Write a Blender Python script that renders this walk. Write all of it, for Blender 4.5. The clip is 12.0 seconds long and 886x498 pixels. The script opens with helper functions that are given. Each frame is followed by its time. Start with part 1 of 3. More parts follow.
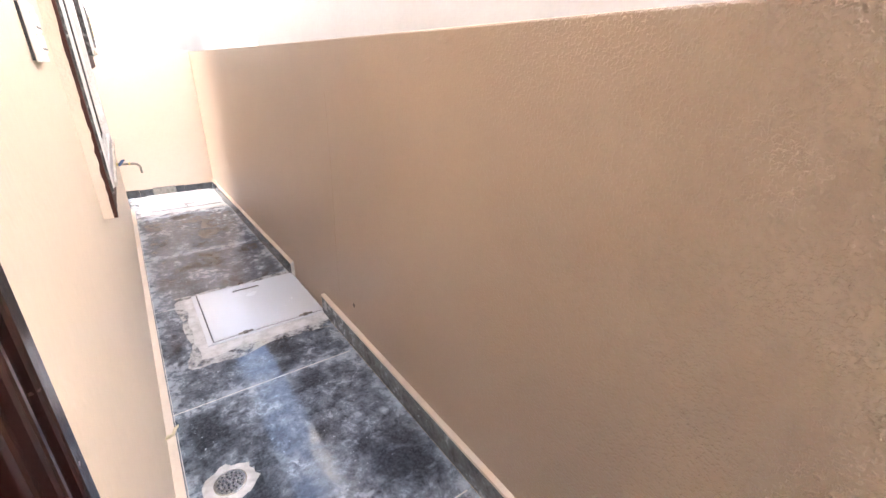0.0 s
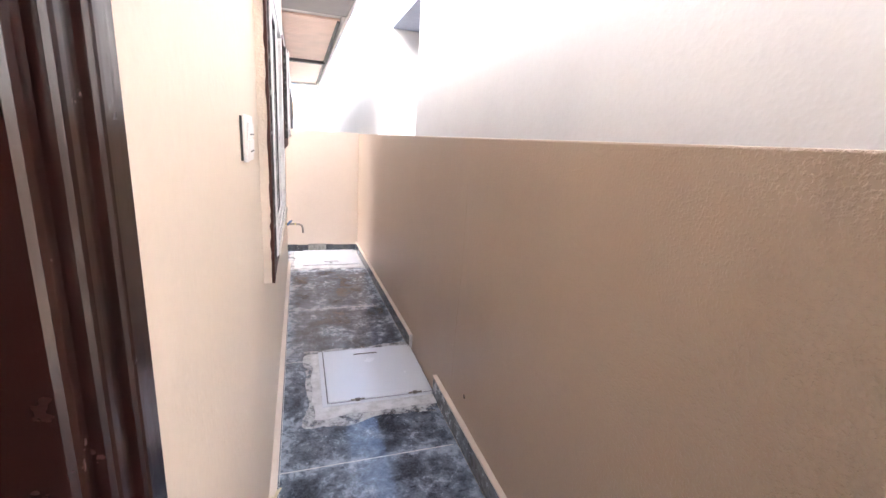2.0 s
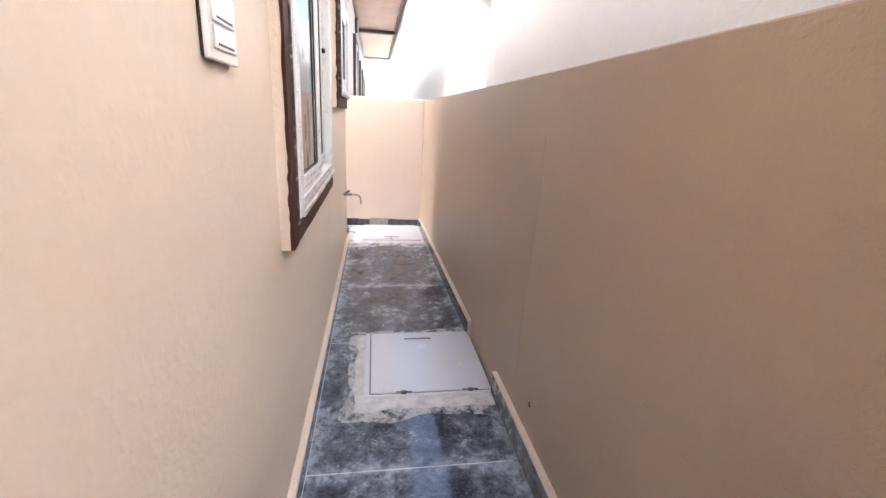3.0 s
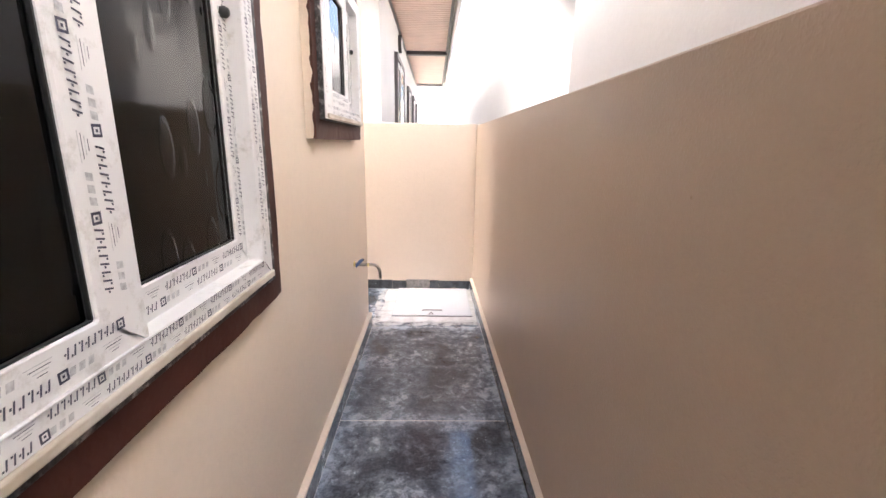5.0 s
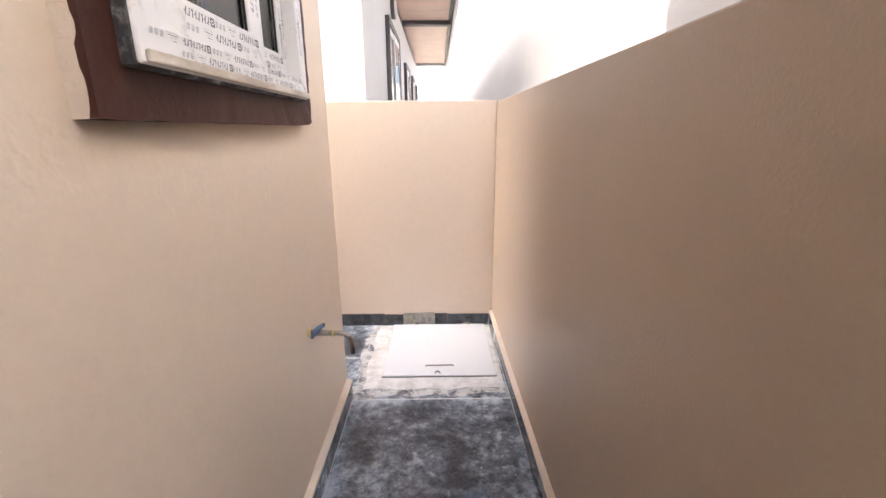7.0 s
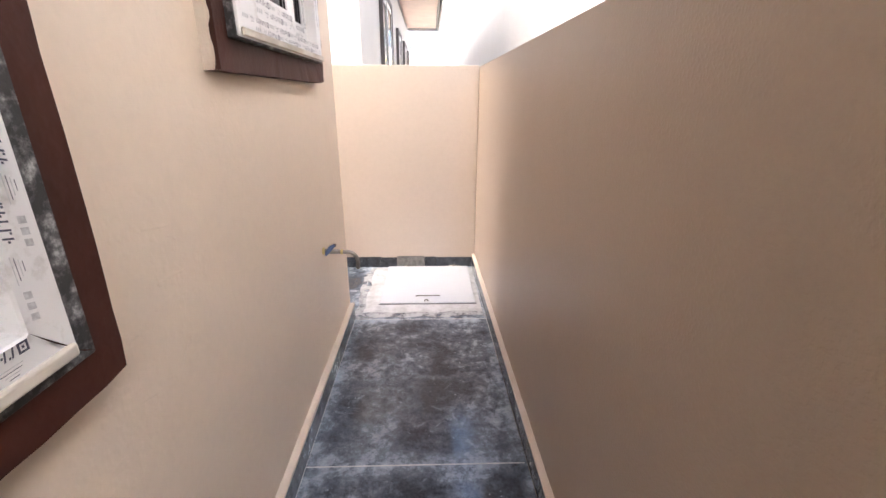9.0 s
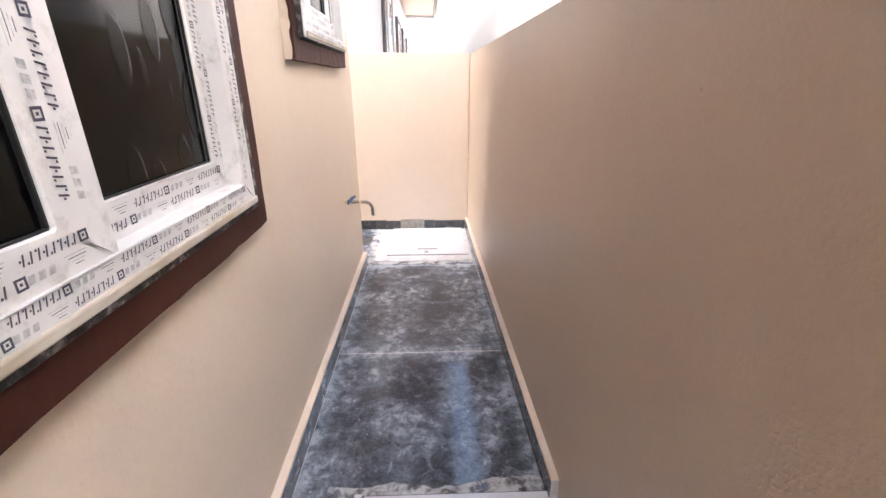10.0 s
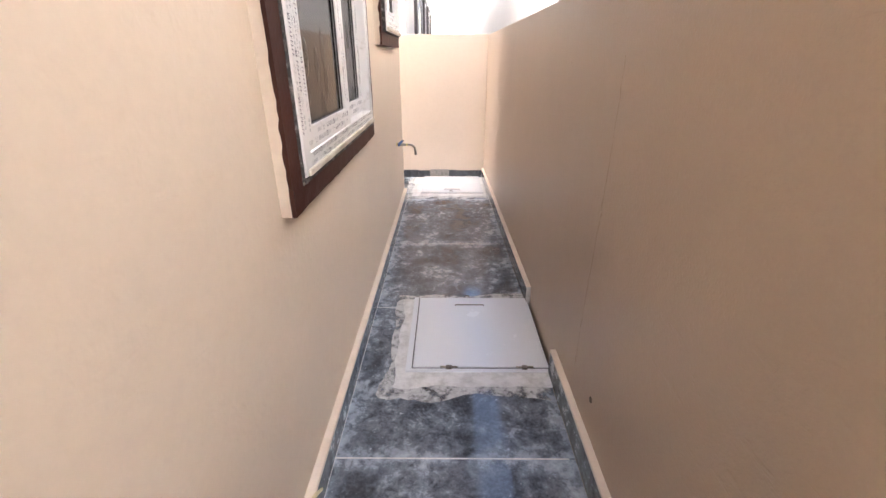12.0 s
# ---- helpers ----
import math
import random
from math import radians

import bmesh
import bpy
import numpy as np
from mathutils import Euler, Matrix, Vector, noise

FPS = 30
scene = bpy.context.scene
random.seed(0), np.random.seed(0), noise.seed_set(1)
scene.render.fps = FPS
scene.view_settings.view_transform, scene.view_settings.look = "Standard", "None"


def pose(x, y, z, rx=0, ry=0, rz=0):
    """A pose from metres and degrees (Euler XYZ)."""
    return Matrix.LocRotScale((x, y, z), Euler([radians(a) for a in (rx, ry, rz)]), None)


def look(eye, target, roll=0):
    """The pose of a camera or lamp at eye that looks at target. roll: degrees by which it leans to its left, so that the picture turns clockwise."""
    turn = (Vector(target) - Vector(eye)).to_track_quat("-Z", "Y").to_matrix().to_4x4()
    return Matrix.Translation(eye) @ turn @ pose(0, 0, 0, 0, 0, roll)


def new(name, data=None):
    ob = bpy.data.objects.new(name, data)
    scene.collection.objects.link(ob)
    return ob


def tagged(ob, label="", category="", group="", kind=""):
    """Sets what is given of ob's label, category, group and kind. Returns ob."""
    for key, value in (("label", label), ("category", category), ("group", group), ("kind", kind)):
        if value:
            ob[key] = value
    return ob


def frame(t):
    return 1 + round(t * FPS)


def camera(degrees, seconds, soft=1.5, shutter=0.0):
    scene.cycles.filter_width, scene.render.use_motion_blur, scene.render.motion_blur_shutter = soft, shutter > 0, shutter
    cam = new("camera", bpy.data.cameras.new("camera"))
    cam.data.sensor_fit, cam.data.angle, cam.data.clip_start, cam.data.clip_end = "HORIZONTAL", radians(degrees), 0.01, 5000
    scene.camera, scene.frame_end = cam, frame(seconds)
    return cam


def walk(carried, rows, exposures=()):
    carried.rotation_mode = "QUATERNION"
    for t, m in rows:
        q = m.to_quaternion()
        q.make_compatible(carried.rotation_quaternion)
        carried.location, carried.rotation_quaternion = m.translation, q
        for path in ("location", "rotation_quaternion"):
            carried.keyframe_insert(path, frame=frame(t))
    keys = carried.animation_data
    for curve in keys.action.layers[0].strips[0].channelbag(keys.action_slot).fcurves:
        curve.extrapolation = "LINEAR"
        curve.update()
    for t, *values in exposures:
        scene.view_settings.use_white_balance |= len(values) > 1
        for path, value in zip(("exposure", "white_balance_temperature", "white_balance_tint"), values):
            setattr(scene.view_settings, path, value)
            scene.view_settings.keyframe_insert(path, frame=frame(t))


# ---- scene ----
cam = camera(92.1, 12.0)
PATH = [
    (0, (0.009, -0.099, 1.526), (1.095, 1.386, 0.742), 1.2),
    (0.5, (-0.003, -0.108, 1.542), (0.917, 1.533, 0.862), 1.7),
    (1, (0.018, -0.073, 1.562), (0.841, 1.667, 1.018), 2.4),
    (1.5, (0.02, -0.041, 1.596), (0.759, 1.757, 1.124), 3.2),
    (2, (0.021, 0.001, 1.605), (0.652, 1.835, 1.118), 3.7),
    (2.5, (0.062, 0.116, 1.553), (0.566, 1.97, 0.998), 3.7),
    (2.7, (0.105, 0.224, 1.488), (0.536, 2.091, 0.915), 3.6),
    (4.3, (0.396, 1.327, 1.386), (0.426, 3.233, 0.78), 1.0),
    (4.5, (0.403, 1.509, 1.431), (0.431, 3.429, 0.874), 0.9),
    (5, (0.396, 1.902, 1.463), (0.441, 3.843, 0.982), 1.0),
    (5.5, (0.447, 2.349, 1.438), (0.504, 4.291, 0.963), 0.6),
    (6, (0.39, 2.732, 1.445), (0.459, 4.667, 0.945), 0.4),
    (6.5, (0.37, 2.984, 1.472), (0.409, 4.915, 0.952), -0.2),
    (6.7, (0.395, 3.066, 1.464), (0.415, 4.995, 0.935), -0.4),
    (8.5, (0.375, 2.85, 1.442), (0.419, 4.751, 0.822), 0.3),
    (9, (0.415, 2.581, 1.414), (0.473, 4.464, 0.743), 0.2),
    (9.5, (0.468, 2.264, 1.376), (0.531, 4.134, 0.67), -0.0),
    (10, (0.41, 1.928, 1.387), (0.473, 3.792, 0.664), -0.1),
    (10.5, (0.372, 1.606, 1.407), (0.414, 3.457, 0.652), -0.1),
    (11, (0.405, 1.288, 1.394), (0.427, 3.131, 0.616), -0.3),
    (11.5, (0.384, 0.999, 1.394), (0.402, 2.836, 0.602), 0.1),
    (12, (0.326, 0.705, 1.393), (0.311, 2.531, 0.577), -0.1),
]
walk(cam, [(t, look(eye, target, roll)) for t, eye, target, roll in PATH], [(0.0, 4.12, 6100, 10), (1.0, 3.95, 5900, 10), (2.0, 3.65, 5750, 10), (4.5, 3.5, 6100, 10), (5.5, 3.47, 6100, 10), (6.5, 3.22, 6100, 10), (8.5, 3.25, 6150, 10), (9.5, 3.52, 5950, 10), (10.5, 3.78, 6000, 10), (11.3, 3.78, 6000, 10), (12.0, 3.57, 6150, 10)])

# ---------------------------------------------------------------- light
world = bpy.data.worlds.new("sky")
scene.world = world
world.use_nodes = True
wn = world.node_tree
SUN_EL, SUN_AZ = 49.0, 235.0
sky = wn.nodes.new("ShaderNodeTexSky")
sky.sky_type, sky.sun_disc = "NISHITA", False
sky.sun_elevation, sky.sun_rotation = radians(SUN_EL), radians(SUN_AZ)
sky.air_density, sky.dust_density, sky.ozone_density = 0.8, 10.0, 0.6
wn.nodes["Background"].inputs["Strength"].default_value = 0.15
wn.links.new(sky.outputs["Color"], wn.nodes["Background"].inputs["Color"])
sun = new("sun", bpy.data.lights.new("sun", "SUN"))
sun.data.energy, sun.data.angle, sun.data.color = 0.5, radians(25), (1.0, 0.94, 0.86)
sun_way = Vector((math.sin(radians(SUN_AZ)) * math.cos(radians(SUN_EL)), math.cos(radians(SUN_AZ)) * math.cos(radians(SUN_EL)), math.sin(radians(SUN_EL))))
sun.matrix_world = look(sun_way * 30, (0, 0, 0))


# ---------------------------------------------------------------- materials
class Nodes:
    def __init__(self, name, rough=0.6, metal=0.0):
        self.m = bpy.data.materials.new(name)
        self.m.use_nodes = True
        self.t = self.m.node_tree
        self.b = self.t.nodes["Principled BSDF"]
        self.b.inputs["Roughness"].default_value = rough
        self.b.inputs["Metallic"].default_value = metal
        self.co = self.t.nodes.new("ShaderNodeNewGeometry").outputs["Position"]

    def link(self, a, b):
        self.t.links.new(a, b)

    def noise(self, scale, detail=4, rough=0.55, warp=0.0, stretch=None):
        n = self.t.nodes.new("ShaderNodeTexNoise")
        n.inputs["Scale"].default_value, n.inputs["Detail"].default_value = scale, detail
        n.inputs["Roughness"].default_value, n.inputs["Distortion"].default_value = rough, warp
        src = self.co
        if stretch:
            mp = self.t.nodes.new("ShaderNodeMapping")
            mp.inputs["Scale"].default_value = stretch
            self.link(self.co, mp.inputs["Vector"])
            src = mp.outputs["Vector"]
        self.link(src, n.inputs["Vector"])
        return n.outputs["Fac"]

    def ramp(self, fac, stops):
        r = self.t.nodes.new("ShaderNodeValToRGB")
        e = r.color_ramp.elements
        while len(e) < len(stops):
            e.new(0.5)
        for el, (p, c) in zip(e, stops):
            el.position = p
            el.color = (c, c, c, 1) if isinstance(c, (int, float)) else (*c, 1)
        self.link(fac, r.inputs["Fac"])
        return r.outputs["Color"]

    def mix(self, fac, a, b, kind="MIX"):
        n = self.t.nodes.new("ShaderNodeMix")
        n.data_type, n.blend_type = "RGBA", kind
        for i, v in ((0, fac), (6, a), (7, b)):
            sock = n.inputs[i]
            if isinstance(v, (int, float)):
                sock.default_value = v if i == 0 else (v, v, v, 1)
            elif isinstance(v, tuple):
                sock.default_value = (*v, 1)
            else:
                self.link(v, sock)
        return n.outputs[2]

    def math(self, op, a, b):
        n = self.t.nodes.new("ShaderNodeMath")
        n.operation, n.use_clamp = op, op in ("ADD", "MULTIPLY")
        for sock, v in zip(n.inputs, (a, b)):
            if isinstance(v, (int, float)):
                sock.default_value = v
            else:
                self.link(v, sock)
        return n.outputs[0]

    def color(self, c):
        if isinstance(c, tuple):
            self.b.inputs["Base Color"].default_value = (*c, 1)
        else:
            self.link(c, self.b.inputs["Base Color"])

    def rough(self, r):
        self.link(r, self.b.inputs["Roughness"])

    def bump(self, height, strength=0.3, dist=0.003):
        n = self.t.nodes.new("ShaderNodeBump")
        n.inputs["Strength"].default_value, n.inputs["Distance"].default_value = strength, dist
        self.link(height, n.inputs["Height"])
        if self.b.inputs["Normal"].is_linked:
            self.link(self.b.inputs["Normal"].links[0].from_socket, n.inputs["Normal"])
        self.link(n.outputs["Normal"], self.b.inputs["Normal"])


def painted(name, base, dark, rough=0.5, grain=70, relief=0.35, big=1.3, coarse_to=0.0, drift=0.25):
    """Paint over plaster: roller stipple, soft blotches, a few scuffs."""
    n = Nodes(name, rough)
    blot = n.ramp(n.noise(big, 3), [(0.35, dark), (0.68, base)])
    fleck = n.ramp(n.noise(grain * 0.6, 3, 0.6), [(0.3, 0.97), (0.6, 1.0)])
    n.color(n.mix(1.0, blot, fleck, "MULTIPLY"))
    patch = n.ramp(n.noise(1.6, 2), [(0.36, 0.7), (0.64, 1.0)])
    if coarse_to:
        sep = n.t.nodes.new("ShaderNodeSeparateXYZ")
        n.link(n.co, sep.inputs[0])
        reach = n.t.nodes.new("ShaderNodeMapRange")
        n.link(sep.outputs["Y"], reach.inputs["Value"])
        for key, val in (("From Min", coarse_to - 1.6), ("From Max", coarse_to), ("To Min", 1.0), ("To Max", 0.06)):
            reach.inputs[key].default_value = val
        patch = n.mix(1.0, patch, reach.outputs["Result"], "MULTIPLY")
    stipple = n.ramp(n.noise(grain, 1, 0.4), [(0.46, 0.0), (0.72, 1.0)])
    n.bump(n.mix(1.0, stipple, patch, "MULTIPLY"), relief, 0.0065 if coarse_to else 0.004)
    nick = n.ramp(n.noise(14, 3, 0.5, 0.6, (1, 0.6, 1.7)), [(0.62, 0.0), (0.70, 1.0)])
    worn = n.ramp(n.noise(1.1, 2), [(0.5, 0.0), (0.66, 1.0)])
    n.bump(n.mix(1.0, nick, worn, "MULTIPLY"), 0.3, 0.003)
    n.bump(n.noise(6, 2), drift, 0.01)
    return n.m


def plain(name, base, rough=0.5, metal=0.0, vary=0.12, scale=25, relief=0.1):
    n = Nodes(name, rough, metal)
    low = tuple(c * (1 - vary) for c in base)
    n.color(n.mix(n.ramp(n.noise(scale, 4), [(0.35, 0.0), (0.7, 1.0)]), low, base))
    n.bump(n.noise(scale * 4, 3), relief, 0.002)
    return n.m


CREAM = painted("cream_wall_paint", (0.74, 0.628, 0.505), (0.71, 0.598, 0.475), 0.5, 60, 0.14, drift=0.1)
END_CREAM = painted("pale_cream_wall_paint", (0.64, 0.55, 0.465), (0.615, 0.525, 0.44), 0.5, 60, 0.14, drift=0.1)
# Same cream as the house wall, darkened to put the boundary's shade into the colour.
SHADED_ROUGH_CREAM = painted("shaded_cream_roughcast_paint", (0.445, 0.356, 0.272), (0.42, 0.332, 0.252), 0.42, 145, 1.0, 1.1, 1.0)
TRIM_CREAM = painted("cream_trim_paint", (0.72, 0.63, 0.53), (0.66, 0.565, 0.465), 0.55, 110, 0.25, 4)
WHITE_WALL = painted("white_wall_paint", (0.66, 0.655, 0.65), (0.60, 0.595, 0.595), 0.6, 60, 0.10, 0.9)
PALE_WALL = painted("pale_wall_paint", (0.60, 0.596, 0.585), (0.56, 0.556, 0.546), 0.6, 60, 0.2)
# Low albedo paints the unlit look of the rooms.
DARKENED_ROOM = plain("darkened_room_plaster", (0.16, 0.15, 0.14), 0.8)
BROWN = painted("brown_band_paint", (0.060, 0.020, 0.0135), (0.046, 0.0155, 0.0105), 0.58, 60, 0.12, 5)
BROWN.node_tree.nodes["Principled BSDF"].inputs["Specular IOR Level"].default_value = 0.2
GROUND = plain("bare_ground", (0.33, 0.28, 0.22), 0.9, scale=2, vary=0.3)
CEMENT = plain("grey_cement", (0.30, 0.29, 0.27), 0.85, scale=40, vary=0.5, relief=0.5)
GREY_BLUE = plain("grey_blue_paint", (0.28, 0.32, 0.42), 0.5)
STEEL = plain("dull_steel", (0.42, 0.38, 0.33), 0.35, 0.9, 0.3, 60)
RUST = plain("rusty_steel", (0.20, 0.17, 0.15), 0.6, 0.6, 0.4, 80)
CHROME = plain("worn_chrome", (0.55, 0.55, 0.54), 0.25, 1.0, 0.2, 40)
TAPE = plain("yellow_tape", (0.72, 0.60, 0.26), 0.5)
PALE_TAPE = plain("pale_yellow_tape", (0.68, 0.60, 0.38), 0.6)
BLUE = plain("blue_plastic", (0.09, 0.15, 0.32), 0.4)
BLACK = plain("black_plastic", (0.015, 0.015, 0.016), 0.4)
SWITCH_WHITE = plain("switch_plastic", (0.78, 0.76, 0.72), 0.3, vary=0.04)
INK = plain("print_ink", (0.07, 0.07, 0.11), 0.5, vary=0.3, scale=120)
FAINT_INK = plain("faint_print_ink", (0.62, 0.63, 0.64), 0.5, vary=0.4, scale=120)
SOFFIT = plain("pinkish_soffit", (0.78, 0.56, 0.46), 0.45, vary=0.15, scale=3)
EAVE = plain("dark_soffit", (0.20, 0.19, 0.19), 0.5, vary=0.15, scale=3)
FASCIA = plain("pale_fascia", (0.66, 0.64, 0.63), 0.5)
DARK_TRIM = plain("dark_trim", (0.10, 0.09, 0.09), 0.5)
YELLOW = plain("yellow_facade", (0.80, 0.62, 0.20), 0.6)
PALE_BLUE = plain("pale_blue_facade", (0.55, 0.68, 0.75), 0.6)
CRACK = plain("crack_filler", (0.40, 0.32, 0.24), 0.8)


def door_wood():
    n = Nodes("varnished_dark_wood", 0.16)
    g = n.noise(9, 5, 0.6, 1.2, (1, 1, 0.06))
    n.color(n.ramp(g, [(0.3, (0.012, 0.0042, 0.0034)), (0.7, (0.024, 0.0085, 0.0068))]))
    n.rough(n.ramp(n.noise(30, 4), [(0.3, 0.10), (0.7, 0.28)]))
    n.bump(n.noise(30, 3, 0.5, 0.4, (1, 1, 0.2)), 0.14, 0.004)
    return n.m


def pvc():
    n = Nodes("white_pvc_film", 0.32)
    smudge = n.ramp(n.noise(18, 6, 0.7), [(0.56, 0.0), (0.74, 1.0)])
    n.color(n.mix(smudge, (0.74, 0.735, 0.73), (0.50, 0.48, 0.45)))
    n.bump(n.noise(40, 3), 0.12, 0.002)
    return n.m


def cream_sealant():
    n = Nodes("dusty_sill_pvc", 0.6)
    n.color(n.ramp(n.noise(22, 5, 0.6, 0, (1, 0.3, 1)), [(0.35, (0.42, 0.37, 0.29)), (0.6, (0.62, 0.58, 0.51))]))
    return n.m


def stained_gap():
    n = Nodes("black_sealant_with_plaster", 0.7)
    n.color(n.ramp(n.noise(26, 5, 0.7), [(0.46, (0.035, 0.035, 0.035)), (0.56, (0.12, 0.12, 0.12)), (0.72, (0.55, 0.55, 0.53))]))
    n.bump(n.noise(60, 4), 0.6, 0.004)
    return n.m


def pattern_glass():
    """Dark rolled glass with a flowing leaf relief."""
    n = Nodes("patterned_glass", 0.12)
    n.color((0.02, 0.022, 0.023))
    n.b.inputs["Transmission Weight"].default_value = 0.85
    n.b.inputs["IOR"].default_value = 1.45
    vor = n.t.nodes.new("ShaderNodeTexVoronoi")
    mp = n.t.nodes.new("ShaderNodeMapping")
    mp.inputs["Scale"].default_value, mp.inputs["Rotation"].default_value = (1, 13, 5), (0.6, 0, 0)
    n.link(n.co, mp.inputs["Vector"])
    n.link(mp.outputs["Vector"], vor.inputs["Vector"])
    vor.inputs["Scale"].default_value = 1.0
    leaf = n.ramp(vor.outputs["Distance"], [(0.30, 1.0), (0.36, 0.0)])
    n.bump(leaf, 0.5, 0.002)
    n.bump(n.noise(30, 2, 0.4), 0.05, 0.002)
    n.rough(n.ramp(leaf, [(0.0, 0.07), (1.0, 0.24)]))
    return n.m


def tile_stone(name, lo, dust_from, dust_to, rim=0.8, swirls=0.40):
    """Polished black stone under grinding dust, swirls and splashes."""
    n = Nodes(name, 0.2)
    info = n.t.nodes.new("ShaderNodeObjectInfo")
    base = n.ramp(n.noise(7, 6, 0.65), [(0.3, lo), (0.75, tuple(c * 2.2 + 0.006 for c in lo))])
    cloud = n.ramp(n.noise(3.4, 6, 0.66, 0.4), [(dust_from, 0.06), (dust_to, 1.0)])
    grit = n.ramp(n.noise(19, 7, 0.72, 0.3), [(0.34, 0.0), (0.70, 1.0)])
    swirl = n.ramp(n.noise(10, 6, 0.7, 0.9), [(0.58, 0.0), (0.70, 1.0)])
    haze = n.ramp(n.noise(70, 3, 0.6), [(0.40, 0.0), (0.75, 1.0)])
    dust = n.math("ADD", n.math("MULTIPLY", cloud, grit), n.math("MULTIPLY", swirl, swirls))
    dust = n.math("ADD", dust, n.math("MULTIPLY", haze, swirls * 0.35))
    tc = n.t.nodes.new("ShaderNodeTexCoord")
    sep = n.t.nodes.new("ShaderNodeSeparateXYZ")
    n.link(tc.outputs["Generated"], sep.inputs[0])
    far = [n.math("ABSOLUTE", n.math("SUBTRACT", sep.outputs[k], 0.5), 0.0) for k in ("X", "Y")]
    border = n.ramp(n.math("MAXIMUM", far[0], far[1]), [(0.425, 0.0), (0.5, 1.0)])
    border = n.math("MULTIPLY", border, n.ramp(n.noise(14, 6, 0.7), [(0.36, 0.0), (0.60, 1.0)]))
    dust = n.math("ADD", dust, n.math("MULTIPLY", border, rim))
    spots = n.ramp(n.noise(48, 2, 0.5), [(0.68, 0.0), (0.73, 1.0)])
    spots = n.math("MULTIPLY", spots, n.ramp(n.noise(4, 2), [(0.45, 0.0), (0.6, 1.0)]))
    dust = n.math("ADD", dust, n.math("MULTIPLY", spots, 0.7))
    tone = n.mix(info.outputs["Random"], 0.85, 1.1)
    n.color(n.mix(1.0, n.mix(n.math("MULTIPLY", dust, 0.80), base, (0.46, 0.53, 0.62)), tone, "MULTIPLY"))
    n.rough(n.ramp(dust, [(0.0, 0.05), (0.28, 0.12), (1.0, 0.6)]))
    n.bump(n.noise(8, 3), 0.025, 0.004)
    n.b.inputs["Specular IOR Level"].default_value = 0.45
    return n.m


def cover_paint():
    n = Nodes("white_metal_paint", 0.28)
    wear = n.ramp(n.noise(30, 3, 0.6), [(0.70, 0.0), (0.74, 1.0)])
    n.color(n.mix(n.math("MULTIPLY", wear, 0.35), (0.62, 0.64, 0.67), (0.40, 0.39, 0.38)))
    n.rough(n.ramp(n.noise(5, 4), [(0.35, 0.20), (0.7, 0.28)]))
    n.bump(n.noise(3.5, 2), 0.2, 0.01)
    return n.m


def mortar_mix(name, a, b):
    n = Nodes(name, 0.8)
    n.color(n.ramp(n.noise(12, 6, 0.7), [(0.36, a), (0.58, b)]))
    n.bump(n.noise(35, 5), 0.4, 0.004)
    return n.m


DOOR_WOOD, PVC, SILL_PVC, GAP, GLASS = door_wood(), pvc(), cream_sealant(), stained_gap(), pattern_glass()
STONE = tile_stone("dusty_black_stone", (0.010, 0.012, 0.017), 0.40, 0.62, 0.6)
SKIRT_STONE = tile_stone("grey_skirting_stone", (0.060, 0.059, 0.054), 0.44, 0.72, 0.2)
MARBLE = tile_stone("black_marble", (0.006, 0.006, 0.007), 0.60, 0.66, 0.1, 0.12)
COVER = cover_paint()
MORTAR = mortar_mix("white_cement_mortar", (0.40, 0.395, 0.385), (0.60, 0.595, 0.59))


def cement_film():
    """A thin dried film of cement with gaps in it."""
    n = Nodes("dried_cement_film", 0.8)
    n.color(n.ramp(n.noise(20, 5, 0.7), [(0.3, (0.38, 0.38, 0.38)), (0.7, (0.60, 0.60, 0.60))]))
    cover = n.ramp(n.noise(13, 6, 0.68, 0.3), [(0.36, 0.0), (0.54, 0.9)])
    n.link(cover, n.b.inputs["Alpha"])
    return n.m


FILM = cement_film()
GROUT = mortar_mix("pale_grout", (0.45, 0.45, 0.44), (0.68, 0.67, 0.65))


# ---------------------------------------------------------------- builders
def link_mesh(name, bm, material, parent=None, label="", smooth=False):
    me = bpy.data.meshes.new(name)
    bmesh.ops.recalc_face_normals(bm, faces=bm.faces[:])
    bm.to_mesh(me)
    bm.free()
    for mat in material if isinstance(material, tuple) else (material,):
        me.materials.append(mat)
    if smooth:
        for p in me.polygons:
            p.use_smooth = True
    ob = new(name, me)
    if parent:
        ob.parent = parent
    if label:
        ob["label"] = label
    return ob


part = link_mesh


def thing(name, label, category, group="", kind=""):
    return tagged(new(name), label, category, group, kind)


def structure(name, bm, material, label, category):
    return tagged(link_mesh(name, bm, material), label, category, kind="structure")


def box(bm, x0, x1, y0, y1, z0, z1, bevel=0.0, mat=0):
    r = bmesh.ops.create_cube(bm, size=1.0)
    vs = r["verts"]
    bmesh.ops.scale(bm, vec=(x1 - x0, y1 - y0, z1 - z0), verts=vs)
    bmesh.ops.translate(bm, vec=((x0 + x1) / 2, (y0 + y1) / 2, (z0 + z1) / 2), verts=vs)
    fs = {f for v in vs for f in v.link_faces}
    for f in fs:
        f.material_index = mat
    if bevel:
        bmesh.ops.bevel(bm, geom=list({e for v in vs for e in v.link_edges}), offset=bevel, segments=2, affect="EDGES", profile=0.5)
    return bm


def boxed(*a, **k):
    return box(bmesh.new(), *a, **k)


